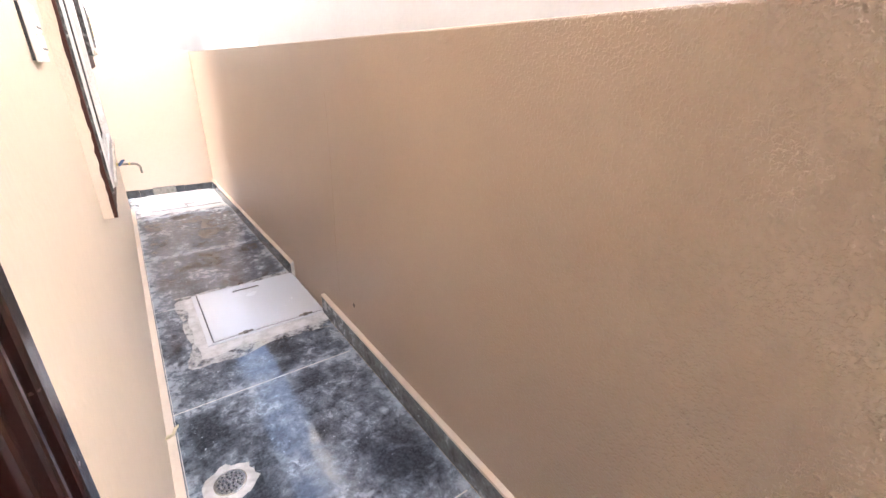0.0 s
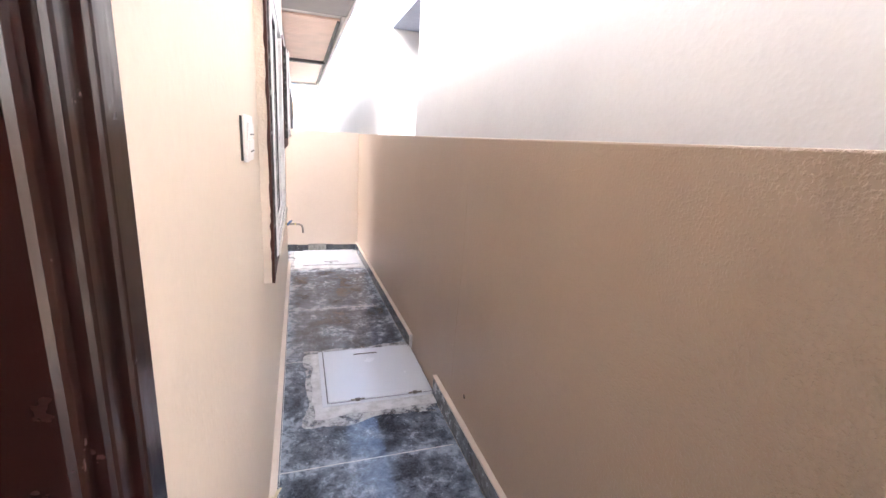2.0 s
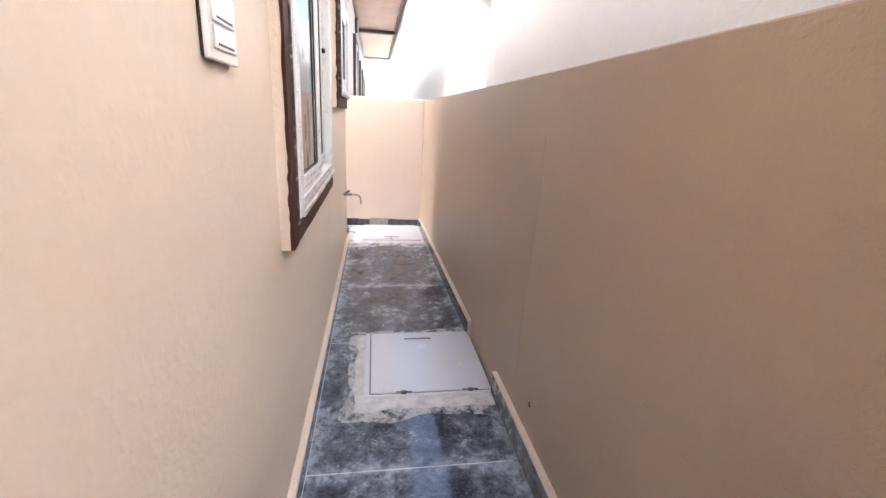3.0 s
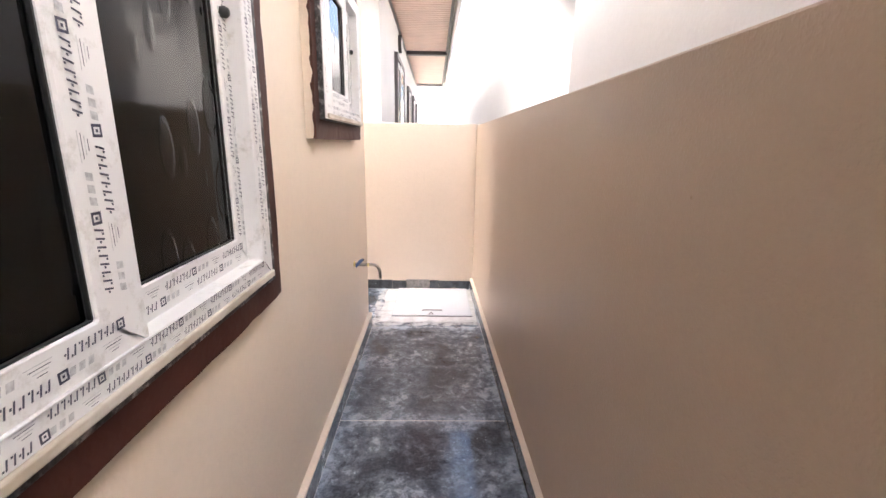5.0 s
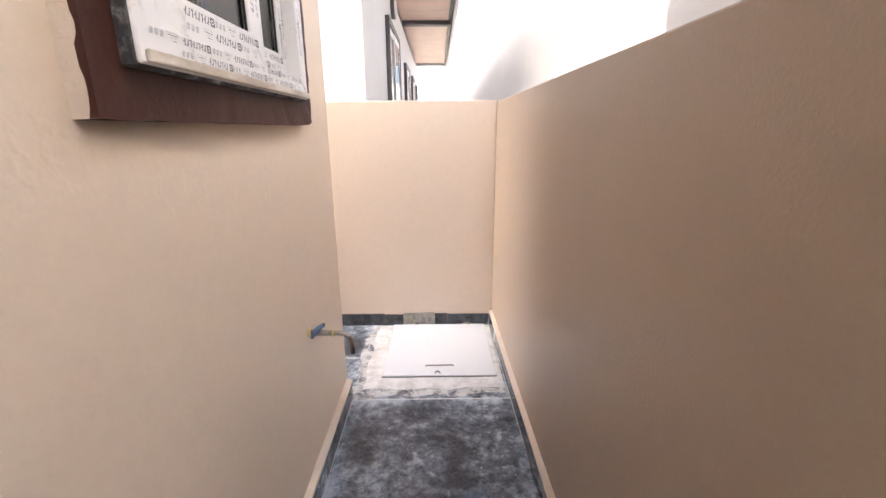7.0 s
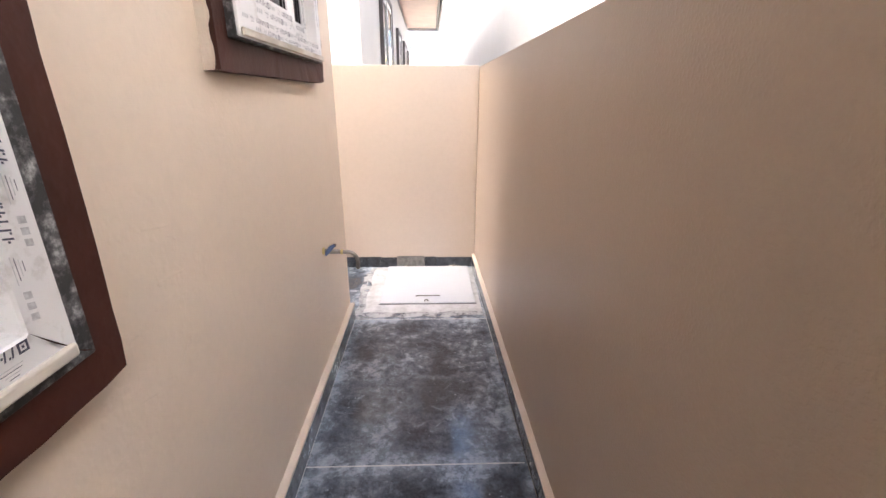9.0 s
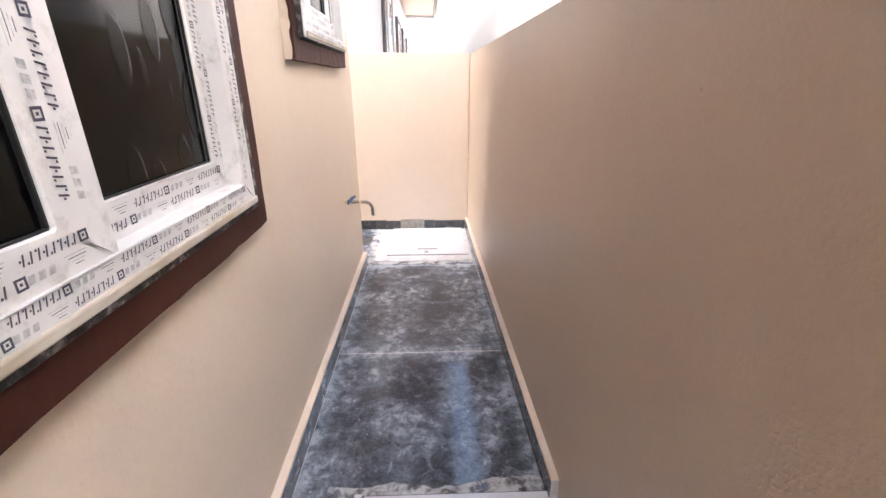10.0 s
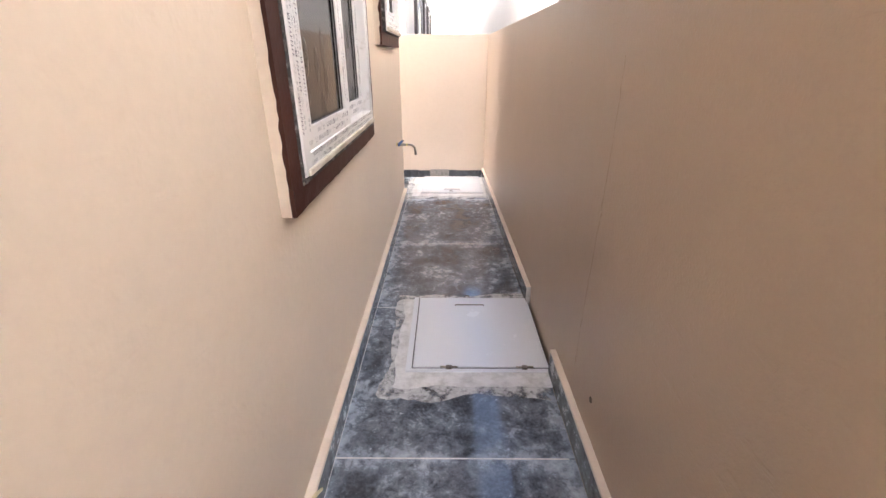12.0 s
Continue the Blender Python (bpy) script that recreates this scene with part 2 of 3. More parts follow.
def tube(bm, pts, radius, sides=12, cap=True):
    """A round bar along points."""
    pts = [Vector(p) for p in pts]
    rings = []
    for i, p in enumerate(pts):
        d = (pts[min(i + 1, len(pts) - 1)] - pts[max(i - 1, 0)]).normalized()
        q = d.to_track_quat("Z", "Y")
        rr = radius[i] if isinstance(radius, (list, tuple)) else radius
        rings.append([bm.verts.new(p + q @ Vector((rr * math.cos(2 * math.pi * k / sides), rr * math.sin(2 * math.pi * k / sides), 0))) for k in range(sides)])
    for a, b in zip(rings, rings[1:]):
        for k in range(sides):
            bm.faces.new((a[k], a[(k + 1) % sides], b[(k + 1) % sides], b[k]))
    if cap:
        bm.faces.new(rings[0])
        bm.faces.new(rings[-1])
    return bm


def wall_cells(bm, axis, t0, t1, a0, a1, z0, z1, holes=()):
    """A wall in the plane of a (y for axis x, x for axis y), thick from t0 to t1, with holes (a0, a1, z0, z1) right through it."""
    cuts_a = sorted({a0, a1, *[h[0] for h in holes], *[h[1] for h in holes]})
    cuts_z = sorted({z0, z1, *[h[2] for h in holes], *[h[3] for h in holes]})
    solid = lambda i, j: 0 <= i < len(cuts_a) - 1 and 0 <= j < len(cuts_z) - 1 and not any(h[0] <= cuts_a[i] < h[1] and h[2] <= cuts_z[j] < h[3] for h in holes)
    made = {}

    def v(t, a, z):
        key = (t, a, z)
        if key not in made:
            made[key] = bm.verts.new((t, a, z) if axis == "x" else (a, t, z))
        return made[key]

    for i in range(len(cuts_a) - 1):
        for j in range(len(cuts_z) - 1):
            if not solid(i, j):
                continue
            A, B, C, D = cuts_a[i], cuts_a[i + 1], cuts_z[j], cuts_z[j + 1]
            for t in (t0, t1):
                bm.faces.new((v(t, A, C), v(t, B, C), v(t, B, D), v(t, A, D)))
            for di, dj, p, q in ((-1, 0, (A, C), (A, D)), (1, 0, (B, C), (B, D)), (0, -1, (A, C), (B, C)), (0, 1, (A, D), (B, D))):
                if not solid(i + di, j + dj):
                    bm.faces.new((v(t0, *p), v(t1, *p), v(t1, *q), v(t0, *q)))
    return bm


def ragged(bm, x0, x1, y0, y1, z, thick, wob, seed, n=40, sides="lrfn"):
    """A thin spread patch with an uneven outline; sides named in the string wander (l, r, n, f)."""
    tick = [0]

    def w(c):
        tick[0] += 1
        k = tick[0]
        v = noise.noise((k * 0.11, seed * 0.37, 0.0)) + 0.22 * noise.noise((k * 0.45, seed * 0.11, 3.0))
        return v * wob if c in sides else 0.0

    out = []
    for i in range(n):
        out.append((x0 + (x1 - x0) * i / n, y0 + w("n")))
    for i in range(n):
        out.append((x1 + w("r"), y0 + (y1 - y0) * i / n))
    for i in range(n):
        out.append((x1 + (x0 - x1) * i / n, y1 + w("f")))
    for i in range(n):
        out.append((x0 + w("l"), y1 + (y0 - y1) * i / n))
    cx, cy = (x0 + x1) / 2, (y0 + y1) / 2
    rim = [bm.verts.new((x, y, z)) for x, y in out]
    top = [bm.verts.new((x + (cx - x) * 0.03, y + (cy - y) * 0.03, z + thick)) for x, y in out]
    m = len(out)
    for i in range(m):
        bm.faces.new((rim[i], rim[(i + 1) % m], top[(i + 1) % m], top[i]))
    bm.faces.new(top)
    return bm


# ---------------------------------------------------------------- the passage
XL, XR = -0.125, 0.845
TOP = 1.634
END_Y = 6.10
CORNER_Y = 5.17
W1 = (1.807, 3.198, 0.993, 2.30)
W2 = (3.705, 4.766, 1.472, 2.30)
DOOR = (-0.62, 0.312, 0.0, 2.10)


def lean(bm, cuts=0):
    """The boundary wall draws in by 45 mm towards its far end: shift what stands along it."""
    if cuts:
        bmesh.ops.subdivide_edges(bm, edges=[e for e in bm.edges if abs(e.verts[0].co.y - e.verts[1].co.y) > 2], cuts=cuts)
    for v in bm.verts:
        v.co.x -= 0.0145 * max(0.0, v.co.y - 3.0)
    return bm


def hole(w, m=0.085):
    return (w[0] + m, w[1] - m, w[2] + m, w[3] - m)


structure("ground", boxed(-60, 60, -40, 90, -0.30, -0.06), GROUND, "bare sandy ground around the houses", "ground")
structure("floor", boxed(-3.35, XR - 0.05, -9.0, END_Y, -0.06, -0.001), GROUT, "passage floor screed under the stone tiles", "floor")
structure("wall_house", wall_cells(bmesh.new(), "x", XL - 0.22, XL, -3.0, CORNER_Y, -0.06, 3.15, [DOOR, hole(W1), hole(W2)]), CREAM,
          "cream painted plaster house wall with stippled finish", "wall")
structure("wall_house_return", boxed(-3.35, XL - 0.22, CORNER_Y - 0.22, CORNER_Y, -0.06, 3.15), CREAM, "cream painted end of the house wall", "wall")
structure("wall_boundary", lean(boxed(XR, XR + 0.15, -9.0, END_Y + 0.15, -0.06, TOP, 0.006), 40), SHADED_ROUGH_CREAM, "cream painted boundary wall, rough stippled plaster, shade put into its colour", "wall")
structure("wall_end", boxed(-8.0, XR - 0.047, END_Y, END_Y + 0.15, -0.06, TOP + 0.008, 0.006), END_CREAM, "cream painted low wall closing the passage", "wall")
structure("wall_yard", boxed(-8.15, -8.0, -3.2, END_Y + 0.15, -0.06, TOP, 0.004), CREAM, "cream low wall closing the side yard", "wall")

# rooms behind the door and windows, their dimness put into a dark colour
structure("room_floor", boxed(-3.2, XL - 0.22, -3.0, CORNER_Y - 0.22, 0.0, 0.01), DARKENED_ROOM, "room floor with shade put into its dark colour", "floor")
structure("room_wall_back", boxed(-3.35, -3.2, -3.0, CORNER_Y - 0.22, -0.06, 3.15), DARKENED_ROOM, "plaster room wall with shade put into its dark colour", "wall")
structure("room_wall_side", boxed(-3.2, XL - 0.22, -3.15, -3.0, -0.06, 3.15), DARKENED_ROOM, "plaster room wall with shade put into its dark colour", "wall")
structure("room_wall_cross", boxed(-3.2, XL - 0.22, 0.9, 1.05, -0.06, 3.0), DARKENED_ROOM, "unseen plaster wall between rooms, shade put into its colour", "wall")
structure("ceiling", boxed(-3.2, XL - 0.22, -3.0, CORNER_Y - 0.22, 3.0, 3.1), DARKENED_ROOM, "room ceiling with shade put into its dark colour", "ceiling")
structure("roof_eave", boxed(-3.4, 0.668, -3.2, CORNER_Y + 0.25, 3.15, 3.40), EAVE, "dark grey soffit of the overhanging roof", "roof")
structure("roof_link", boxed(-0.30, 0.668, CORNER_Y + 0.252, 6.49, 3.15, 3.32), EAVE, "dark grey soffit roofing the end of the passage", "roof")
structure("trim_fascia", boxed(0.67, 0.70, -3.2, 6.49, 3.12, 3.36), FASCIA, "pale fascia board along the eave", "trim")


# ---------------------------------------------------------------- neighbouring houses
def neighbour_right():
    t = thing("neighbour_house", "tall white painted neighbouring house behind the boundary wall", "house")
    part("wall", boxed(1.27, 1.50, -9.0, 4.86, -0.06, 3.85), WHITE_WALL, t)
    part("wall", boxed(1.86, 2.0, 4.86, 6.5, -0.06, 3.25), WHITE_WALL, t, "white recessed wall")
    part("wall", boxed(1.27, 1.86, 6.5, 22.0, -0.06, 3.2), WHITE_WALL, t)
    part("ledge", boxed(1.265, 1.86, 6.5, 22.0, 3.203, 3.257), FASCIA, t, "thin pale coping along the wall top")
    part("beam", boxed(1.29, 1.86, 4.862, 6.498, 3.10, 3.26), GREY_BLUE, t, "grey-blue beam across the recess")
    return t


def slider(parent, x, y0, y1, z0, z1, dark=DARK_TRIM):
    """A sliding window of the far house: dark surround, two pale sashes with panes."""
    w = part("window", wall_cells(bmesh.new(), "x", x, x + 0.05, y0, y1, z0, z1, [(y0 + 0.07, y1 - 0.07, z0 + 0.07, z1 - 0.07)]), dark, parent, "far window in a dark surround")
    mid = (y0 + y1) / 2
    for k, (a, b) in enumerate(((y0 + 0.07, mid + 0.03), (mid - 0.03, y1 - 0.07))):
        xo = x + 0.012 + 0.014 * k
        part("frame", wall_cells(bmesh.new(), "x", xo, xo + 0.013, a, b, z0 + 0.07, z1 - 0.07, [(a + 0.06, b - 0.06, z0 + 0.14, z1 - 0.14)]), PVC, w)
        part("pane", boxed(xo + 0.004, xo + 0.008, a + 0.06, b - 0.06, z0 + 0.14, z1 - 0.14), GLASS, w)


def house_beyond():
    x = -0.196
    t = thing("house", "pale neighbouring house beyond the low wall, deep ribbed eave", "house")
    part("wall", boxed(-4.0, x, 6.85, 17.0, -0.06, 3.17, 0.01), PALE_WALL, t)
    for y0, y1, z0, z1 in ((8.5, 10.0, 1.0, 2.72), (11.3, 12.3, 0.4, 2.6), (13.4, 14.6, 1.0, 2.62), (15.4, 16.2, 1.0, 2.6)):
        slider(t, x, y0, y1, z0, z1)
    lamp = part("wall_lamp", tube(bmesh.new(), [(x, 9.3, 2.98), (x + 0.05, 9.3, 2.98)], 0.13, 24), DARK_TRIM, t, "round dark bulkhead lamp")
    part("diffuser", tube(bmesh.new(), [(x + 0.05, 9.3, 2.98), (x + 0.07, 9.3, 2.98)], [0.10, 0.08], 24), FASCIA, lamp)
    roof = part("roof", boxed(-4.2, 0.66, 6.5, 16.9, 3.30, 3.40), FASCIA, t)
    # Unseen strip added to cut sun on the house front and the passage end.
    part("added_overhang", boxed(-4.2, -0.32, 6.28, 6.499, 3.20, 3.40), FASCIA, roof)
    for k in range(40):
        y = 7.25 + 0.1 * k
        part("slat", boxed(x, 0.64, y, y + 0.085, 3.262, 3.298, 0.006), SOFFIT, roof)
    part("panel", boxed(x, 0.64, 11.42, 16.2, 3.262, 3.298), SOFFIT, roof, "smooth pinkish soffit panel")
    part("crossbar", boxed(x, 0.64, 11.26, 11.40, 3.20, 3.298), DARK_TRIM, roof)
    part("crossbar", boxed(x, 0.64, 16.22, 16.36, 3.20, 3.298), FASCIA, roof)
    part("fascia", boxed(0.662, 0.72, 6.5, 16.9, 3.17, 3.42, 0.008), FASCIA, roof, "pale eave fascia")
    part("trim", boxed(0.60, 0.64, 7.25, 16.2, 3.23, 3.262), DARK_TRIM, roof)
    return t


def far_block():
    t = thing("apartment_building", "pale far building with yellow frames and bluish ground storey", "building")
    part("wall", boxed(-9, 9, 34, 42, -0.06, 4.4), WHITE_WALL, t)
    part("band", boxed(-9, 9, 33.9, 33.99, 1.9, 2.5), PALE_BLUE, t, "pale blue band")
    part("band", boxed(-9, 9, 33.88, 33.99, 1.4, 1.75), YELLOW, t, "yellow band")
    for k, xx in enumerate((-1.2, 0.35, 1.9, 3.4)):
        w = part("window", wall_cells(bmesh.new(), "y", 33.9, 33.99, xx, xx + 0.9, 2.7, 3.8, [(xx + 0.12, xx + 0.78, 2.82, 3.68)]), YELLOW, t, "yellow framed window")
        part("pane", boxed(xx + 0.12, xx + 0.78, 33.96, 33.99, 2.82, 3.68), PALE_BLUE, w)
    return t


neighbour_right(), house_beyond(), far_block()


# ---------------------------------------------------------------- door
def door():
    t = thing("door_1", "open doorway with varnished dark brown moulded wooden frame", "door", kind="structure")
    y0, y1, _, z1 = DOOR

    def profile(name, steps, side):
        # steps: (offset from opening, width, how far proud of the wall)
        for off, wd, proud in steps:
            bm = bmesh.new()
            if side == "far":
                box(bm, XL - 0.05, XL + proud, y1 + off, y1 + off + wd, 0, z1 + off + wd, min(0.006, wd * 0.3))
            elif side == "near":
                box(bm, XL - 0.05, XL + proud, y0 - off - wd, y0 - off, 0, z1 + off + wd, min(0.006, wd * 0.3))
            else:
                box(bm, XL - 0.05, XL + proud, y0 - off, y1 + off, z1 + off, z1 + off + wd, min(0.006, wd * 0.3))
            part(name, bm, DOOR_WOOD, t)

    steps = ((-0.030, 0.022, 0.012), (-0.008, 0.016, 0.022), (0.008, 0.030, 0.016), (0.038, 0.014, 0.024), (0.052, 0.042, 0.020))
    for side in ("far", "near", "head"):
        profile("moulding", steps, side)
    part("jamb", boxed(XL - 0.22, XL - 0.052, y1 - 0.035, y1 - 0.002, 0, z1, 0.003), DOOR_WOOD, t)
    part("stop", boxed(XL - 0.14, XL - 0.10, y1 - 0.055, y1 - 0.037, 0, z1, 0.003), DOOR_WOOD, t)
    part("jamb", boxed(XL - 0.22, XL - 0.052, y0 + 0.002, y0 + 0.035, 0, z1, 0.003), DOOR_WOOD, t)
    part("threshold", boxed(XL - 0.22, XL + 0.01, y0 + 0.04, y1 - 0.06, 0.0, 0.03, 0.004), SKIRT_STONE, t, "dark stone threshold")
    leaf = part("leaf", boxed(XL - 1.10, XL - 0.23, y1 - 0.01, y1 + 0.03, 0.02, z1 - 0.02, 0.004), DOOR_WOOD, t, "dark door leaf standing open inwards")
    for za, zb in ((0.2, 0.9), (1.1, 1.9)):
        part("panel", boxed(XL - 0.98, XL - 0.35, y1 - 0.022, y1 - 0.012, za, zb, 0.004), DOOR_WOOD, leaf)
    return t


door()


# ---------------------------------------------------------------- windows
def print_run(bm, faint, origin, along, up, length, size, rnd, double=False):
    """Printed film: a small square mark, a row of slanted strokes, thin lines and round marks, repeated along a member."""
    o, a, u = Vector(origin), Vector(along), Vector(up)

    def quad(b, s, e, lo, hi, slant=0.0):
        pts = [o + a * (s + slant * lo) + u * lo, o + a * (e + slant * lo) + u * lo, o + a * (e + slant * hi) + u * hi, o + a * (s + slant * hi) + u * hi]
        b.faces.new([b.verts.new(p) for p in pts])

    period = 13.6 * size
    rows = ((0.0, 0.0), (1.55 * size, 0.5 * period)) if double else ((0.0, 0.0),)
    shift = rnd.uniform(0.0, 0.05)
    for side, late in rows:
        s = shift + late - period
        while s + 7.0 * size < length:
            if s > 0:
                for lo, hi, p, q in ((0, 0.2, 0, 1), (0.8, 1, 0, 1), (0.2, 0.8, 0, 0.22), (0.2, 0.8, 0.78, 1)):
                    quad(bm, s + p * size, s + q * size, side + lo * size, side + hi * size)
                quad(bm, s + 0.38 * size, s + 0.62 * size, side + 0.38 * size, side + 0.62 * size)
                for k in range(8):
                    g = s + (1.25 + 0.69 * k) * size
                    quad(bm, g, g + 0.17 * size, side + 0.04 * size, side + 0.96 * size, 0.22)
                    d = (0.74, 0.40, 0.06)[k % 3]
                    quad(bm, g + 0.25 * size, g + 0.44 * size, side + d * size, side + (d + 0.2) * size, 0.22)
            s2 = s + 7.6 * size
            if 0 < s2 and s2 + 5.6 * size < length:
                for k in range(4):
                    quad(bm if k % 2 else faint, s2 + 0.2 * k * size, s2 + (2.4 - 0.3 * k) * size, side + (0.02 + 0.30 * k) * size, side + (0.09 + 0.30 * k) * size)
                for k in range(3):
                    c = s2 + (3.0 + 0.95 * k) * size
                    quad(faint, c, c + 0.62 * size, side + 0.15 * size, side + 0.85 * size, 0.2)
            s += period + rnd.uniform(-0.3, 0.3) * size


def ring(bm, x0, x1, y0, y1, z0, z1, w, bevel=0.003):
    """A mitred rectangular frame of bar width w (near, far, bottom, top)."""
    n, f, b, t = w
    ins = (y0 + n, y1 - f, z0 + b, z1 - t)
    outer = ((y0, z0), (y1, z0), (y1, z1), (y0, z1))
    inner = ((ins[0], ins[2]), (ins[1], ins[2]), (ins[1], ins[3]), (ins[0], ins[3]))
    V = {(k, x): [bm.verts.new((x, *p)) for p in pts] for k, pts in (("o", outer), ("i", inner)) for x in (x0, x1)}
    for i in range(4):
        j = (i + 1) % 4
        for x in (x0, x1):
            bm.faces.new((V["o", x][i], V["o", x][j], V["i", x][j], V["i", x][i]))
        for k in "oi":
            bm.faces.new((V[k, x0][i], V[k, x0][j], V[k, x1][j], V[k, x1][i]))
    if bevel:
        bmesh.ops.bevel(bm, geom=bm.edges[:], offset=bevel, segments=1, affect="EDGES")
    return bm


def house_window(name, w, fr, proud, split, near_w, latch_z, seal, seed, label):
    """Plaster surround, sealant gap, outer frame, two sliding sashes with printed film, patterned panes."""
    t = thing(name, label, "window", kind="structure")
    rnd = random.Random(seed)
    y0, y1, z0, z1 = w
    fy0, fy1, fz0, fz1 = fr
    xs = XL + 0.042
    # surround: brown front, cream reveal at its near side
    bm = ring(bmesh.new(), XL - 0.002, xs, y0, y1, z0, z1, (fy0 - y0 + 0.004, y1 - fy1 + 0.004, fz0 - z0 + 0.004, z1 - fz1 + 0.004), 0)
    bmesh.ops.subdivide_edges(bm, edges=[e for e in bm.edges if e.calc_length() > 0.3], cuts=24)
    for v in bm.verts:
        if v.co.x > XL + 0.02 and (abs(v.co.y - y0) < 1e-4 or abs(v.co.y - y1) < 1e-4 or abs(v.co.z - z0) < 1e-4):
            v.co += Vector((rnd.uniform(-0.002, 0.001), rnd.uniform(-0.0025, 0.0025), rnd.uniform(-0.002, 0.002)))
    for v in bm.verts:
        if abs(v.co.y - y1) < 0.004 and abs(v.co.z - z0) < 0.004:
            v.co += Vector((0, -0.008, 0.008))
    bm.normal_update()
    bmesh.ops.recalc_face_normals(bm, faces=bm.faces[:])
    for f in bm.faces:
        if f.normal.y < -0.7 and abs(f.calc_center_median().y - y0) < 0.01:
            f.material_index = 1
    part("surround", bm, (BROWN, TRIM_CREAM), t, "dark brown painted plaster band with cream return")
    wave = 0.004 if y1 - y0 > 1.2 else 0.010
    edge = bmesh.new()
    steps = 60
    for i in range(steps):
        za, zb = z0 + 0.001 + (z1 - z0) * i / steps, z0 + 0.001 + (z1 - z0) * (i + 1) / steps
        wa, wb = (0.010 + wave * noise.noise((k * 0.31, seed, 0.5)) + 0.004 * noise.noise((k * 1.1, seed, 7.5)) for k in (i, i + 1))
        edge.faces.new([edge.verts.new(p) for p in ((xs + 0.001, y0 - 0.0045, za), (xs - wa, y0 - 0.0045, za), (xs - wb, y0 - 0.0045, zb), (xs + 0.001, y0 - 0.0045, zb))])
        edge.faces.new([edge.verts.new(p) for p in ((xs + 0.001, y0 - 0.0045, za), (xs + 0.001, y0 + 0.006, za), (xs + 0.001, y0 + 0.006, zb), (xs + 0.001, y0 - 0.0045, zb))])
        edge.faces.new([edge.verts.new(p) for p in ((xs - wa, y0 - 0.0045, za), (xs - wa, y0 + 0.003, za), (xs - wb, y0 + 0.003, zb), (xs - wb, y0 - 0.0045, zb))])
    bmesh.ops.remove_doubles(edge, verts=edge.verts[:], dist=1e-5)
    part("paint_edge", edge, BROWN, t, "uneven brown paint line over the cream")
    part("sealant", ring(bmesh.new(), XL - 0.10, proud - 0.006, fy0 - seal[0], fy1 + seal[1], fz0 - seal[2], fz1 + 0.016, (seal[0] + 0.002, seal[1] + 0.002, seal[2] + 0.002, 0.018), 0.002), GAP, t, "stained grey cement and sealant joint")
    fw = 0.062
    frame_ob = part("window_frame", ring(bmesh.new(), proud - 0.085, proud, fy0, fy1, fz0, fz1, (fw, fw, fw, fw)), PVC, t, "white PVC frame under printed protective film")
    part("window_sill", boxed(proud + 0.0005, proud + 0.010, fy0 + 0.01, fy1 - 0.01, fz0 + 0.002, fz0 + 0.022, 0.004), SILL_PVC, t, "dusty cream sill lip")
    ink, faint = bmesh.new(), bmesh.new()
    sz = 0.0150
    xf = proud + 0.0012
    print_run(ink, faint, (xf, fy0 + 0.008, fz0 + 1.05), (0, 0, -1), (0, 1, 0), 1.0, sz, rnd, True)
    print_run(ink, faint, (xf, fy1 - 0.052, fz0 + 1.10), (0, 0, -1), (0, 1, 0), 1.04, sz, rnd, True)
    print_run(ink, faint, (xf, fy1 - 0.05, fz0 + 0.060), (0, -1, 0), (0, 0, -1), fy1 - fy0 - 0.08, sz * 0.95, rnd, True)
    part("film_print", ink, INK, frame_ob, "dark blue printed marks on film")
    part("film_print", faint, FAINT_INK, frame_ob, "faint printed marks on film")
    # sashes
    ins = (fy0 + fw - 0.012, fy1 - fw + 0.012, fz0 + fw - 0.012, fz1 - fw + 0.012)
    a, b = split
    sashes = ((ins[0], b, proud - 0.006, near_w, b - a), (a, ins[1], proud - 0.042, b - a, 0.065))
    for k, (s0, s1, xo, wn_, wf_) in enumerate(sashes):
        sash = part("sash", ring(bmesh.new(), xo - 0.032, xo, s0, s1, ins[2], ins[3], (wn_, wf_, 0.080, 0.075)), PVC, t, "white sliding sash under printed film")
        g = (s0 + wn_, s1 - wf_, ins[2] + 0.080, ins[3] - 0.075)
        part("pane", boxed(xo - 0.020, xo - 0.014, g[0] - 0.006, g[1] + 0.006, g[2] - 0.006, g[3] + 0.006), GLASS, sash, "dark leaf-patterned glass")
        part("gasket", ring(bmesh.new(), xo - 0.012, xo - 0.006, g[0] - 0.001, g[1] + 0.001, g[2] - 0.001, g[3] + 0.001, (0.004,) * 4, 0), BLACK, sash)
        ink, faint = bmesh.new(), bmesh.new()
        xf = xo + 0.0012
        print_run(ink, faint, (xf, s0 + wn_ * (0.22 if k == 0 else 0.55), ins[2] + 1.0), (0, 0, -1), (0, 1, 0), 0.94, sz, rnd, k == 0)
        print_run(ink, faint, (xf, s1 - wf_ * 0.80, ins[2] + 1.0), (0, 0, -1), (0, 1, 0), 0.95, sz * (1.2 if k == 0 else 1.0), rnd, True)
        print_run(ink, faint, (xf, s1 - 0.03, ins[2] + 0.068), (0, -1, 0), (0, 0, -1), s1 - s0 - 0.05, sz * 1.1, rnd, True)
        part("film_print", ink, INK, sash)
        part("film_print", faint, FAINT_INK, sash)
        if k == 1:
            latch = bmesh.new()
            tube(latch, [(xo, s1 - 0.030, latch_z), (xo + 0.012, s1 - 0.030, latch_z), (xo + 0.018, s1 - 0.030, latch_z)], [0.013, 0.013, 0.009], 14)
            part("latch", latch, BLACK, sash, "small black round latch", smooth=True)
    return t


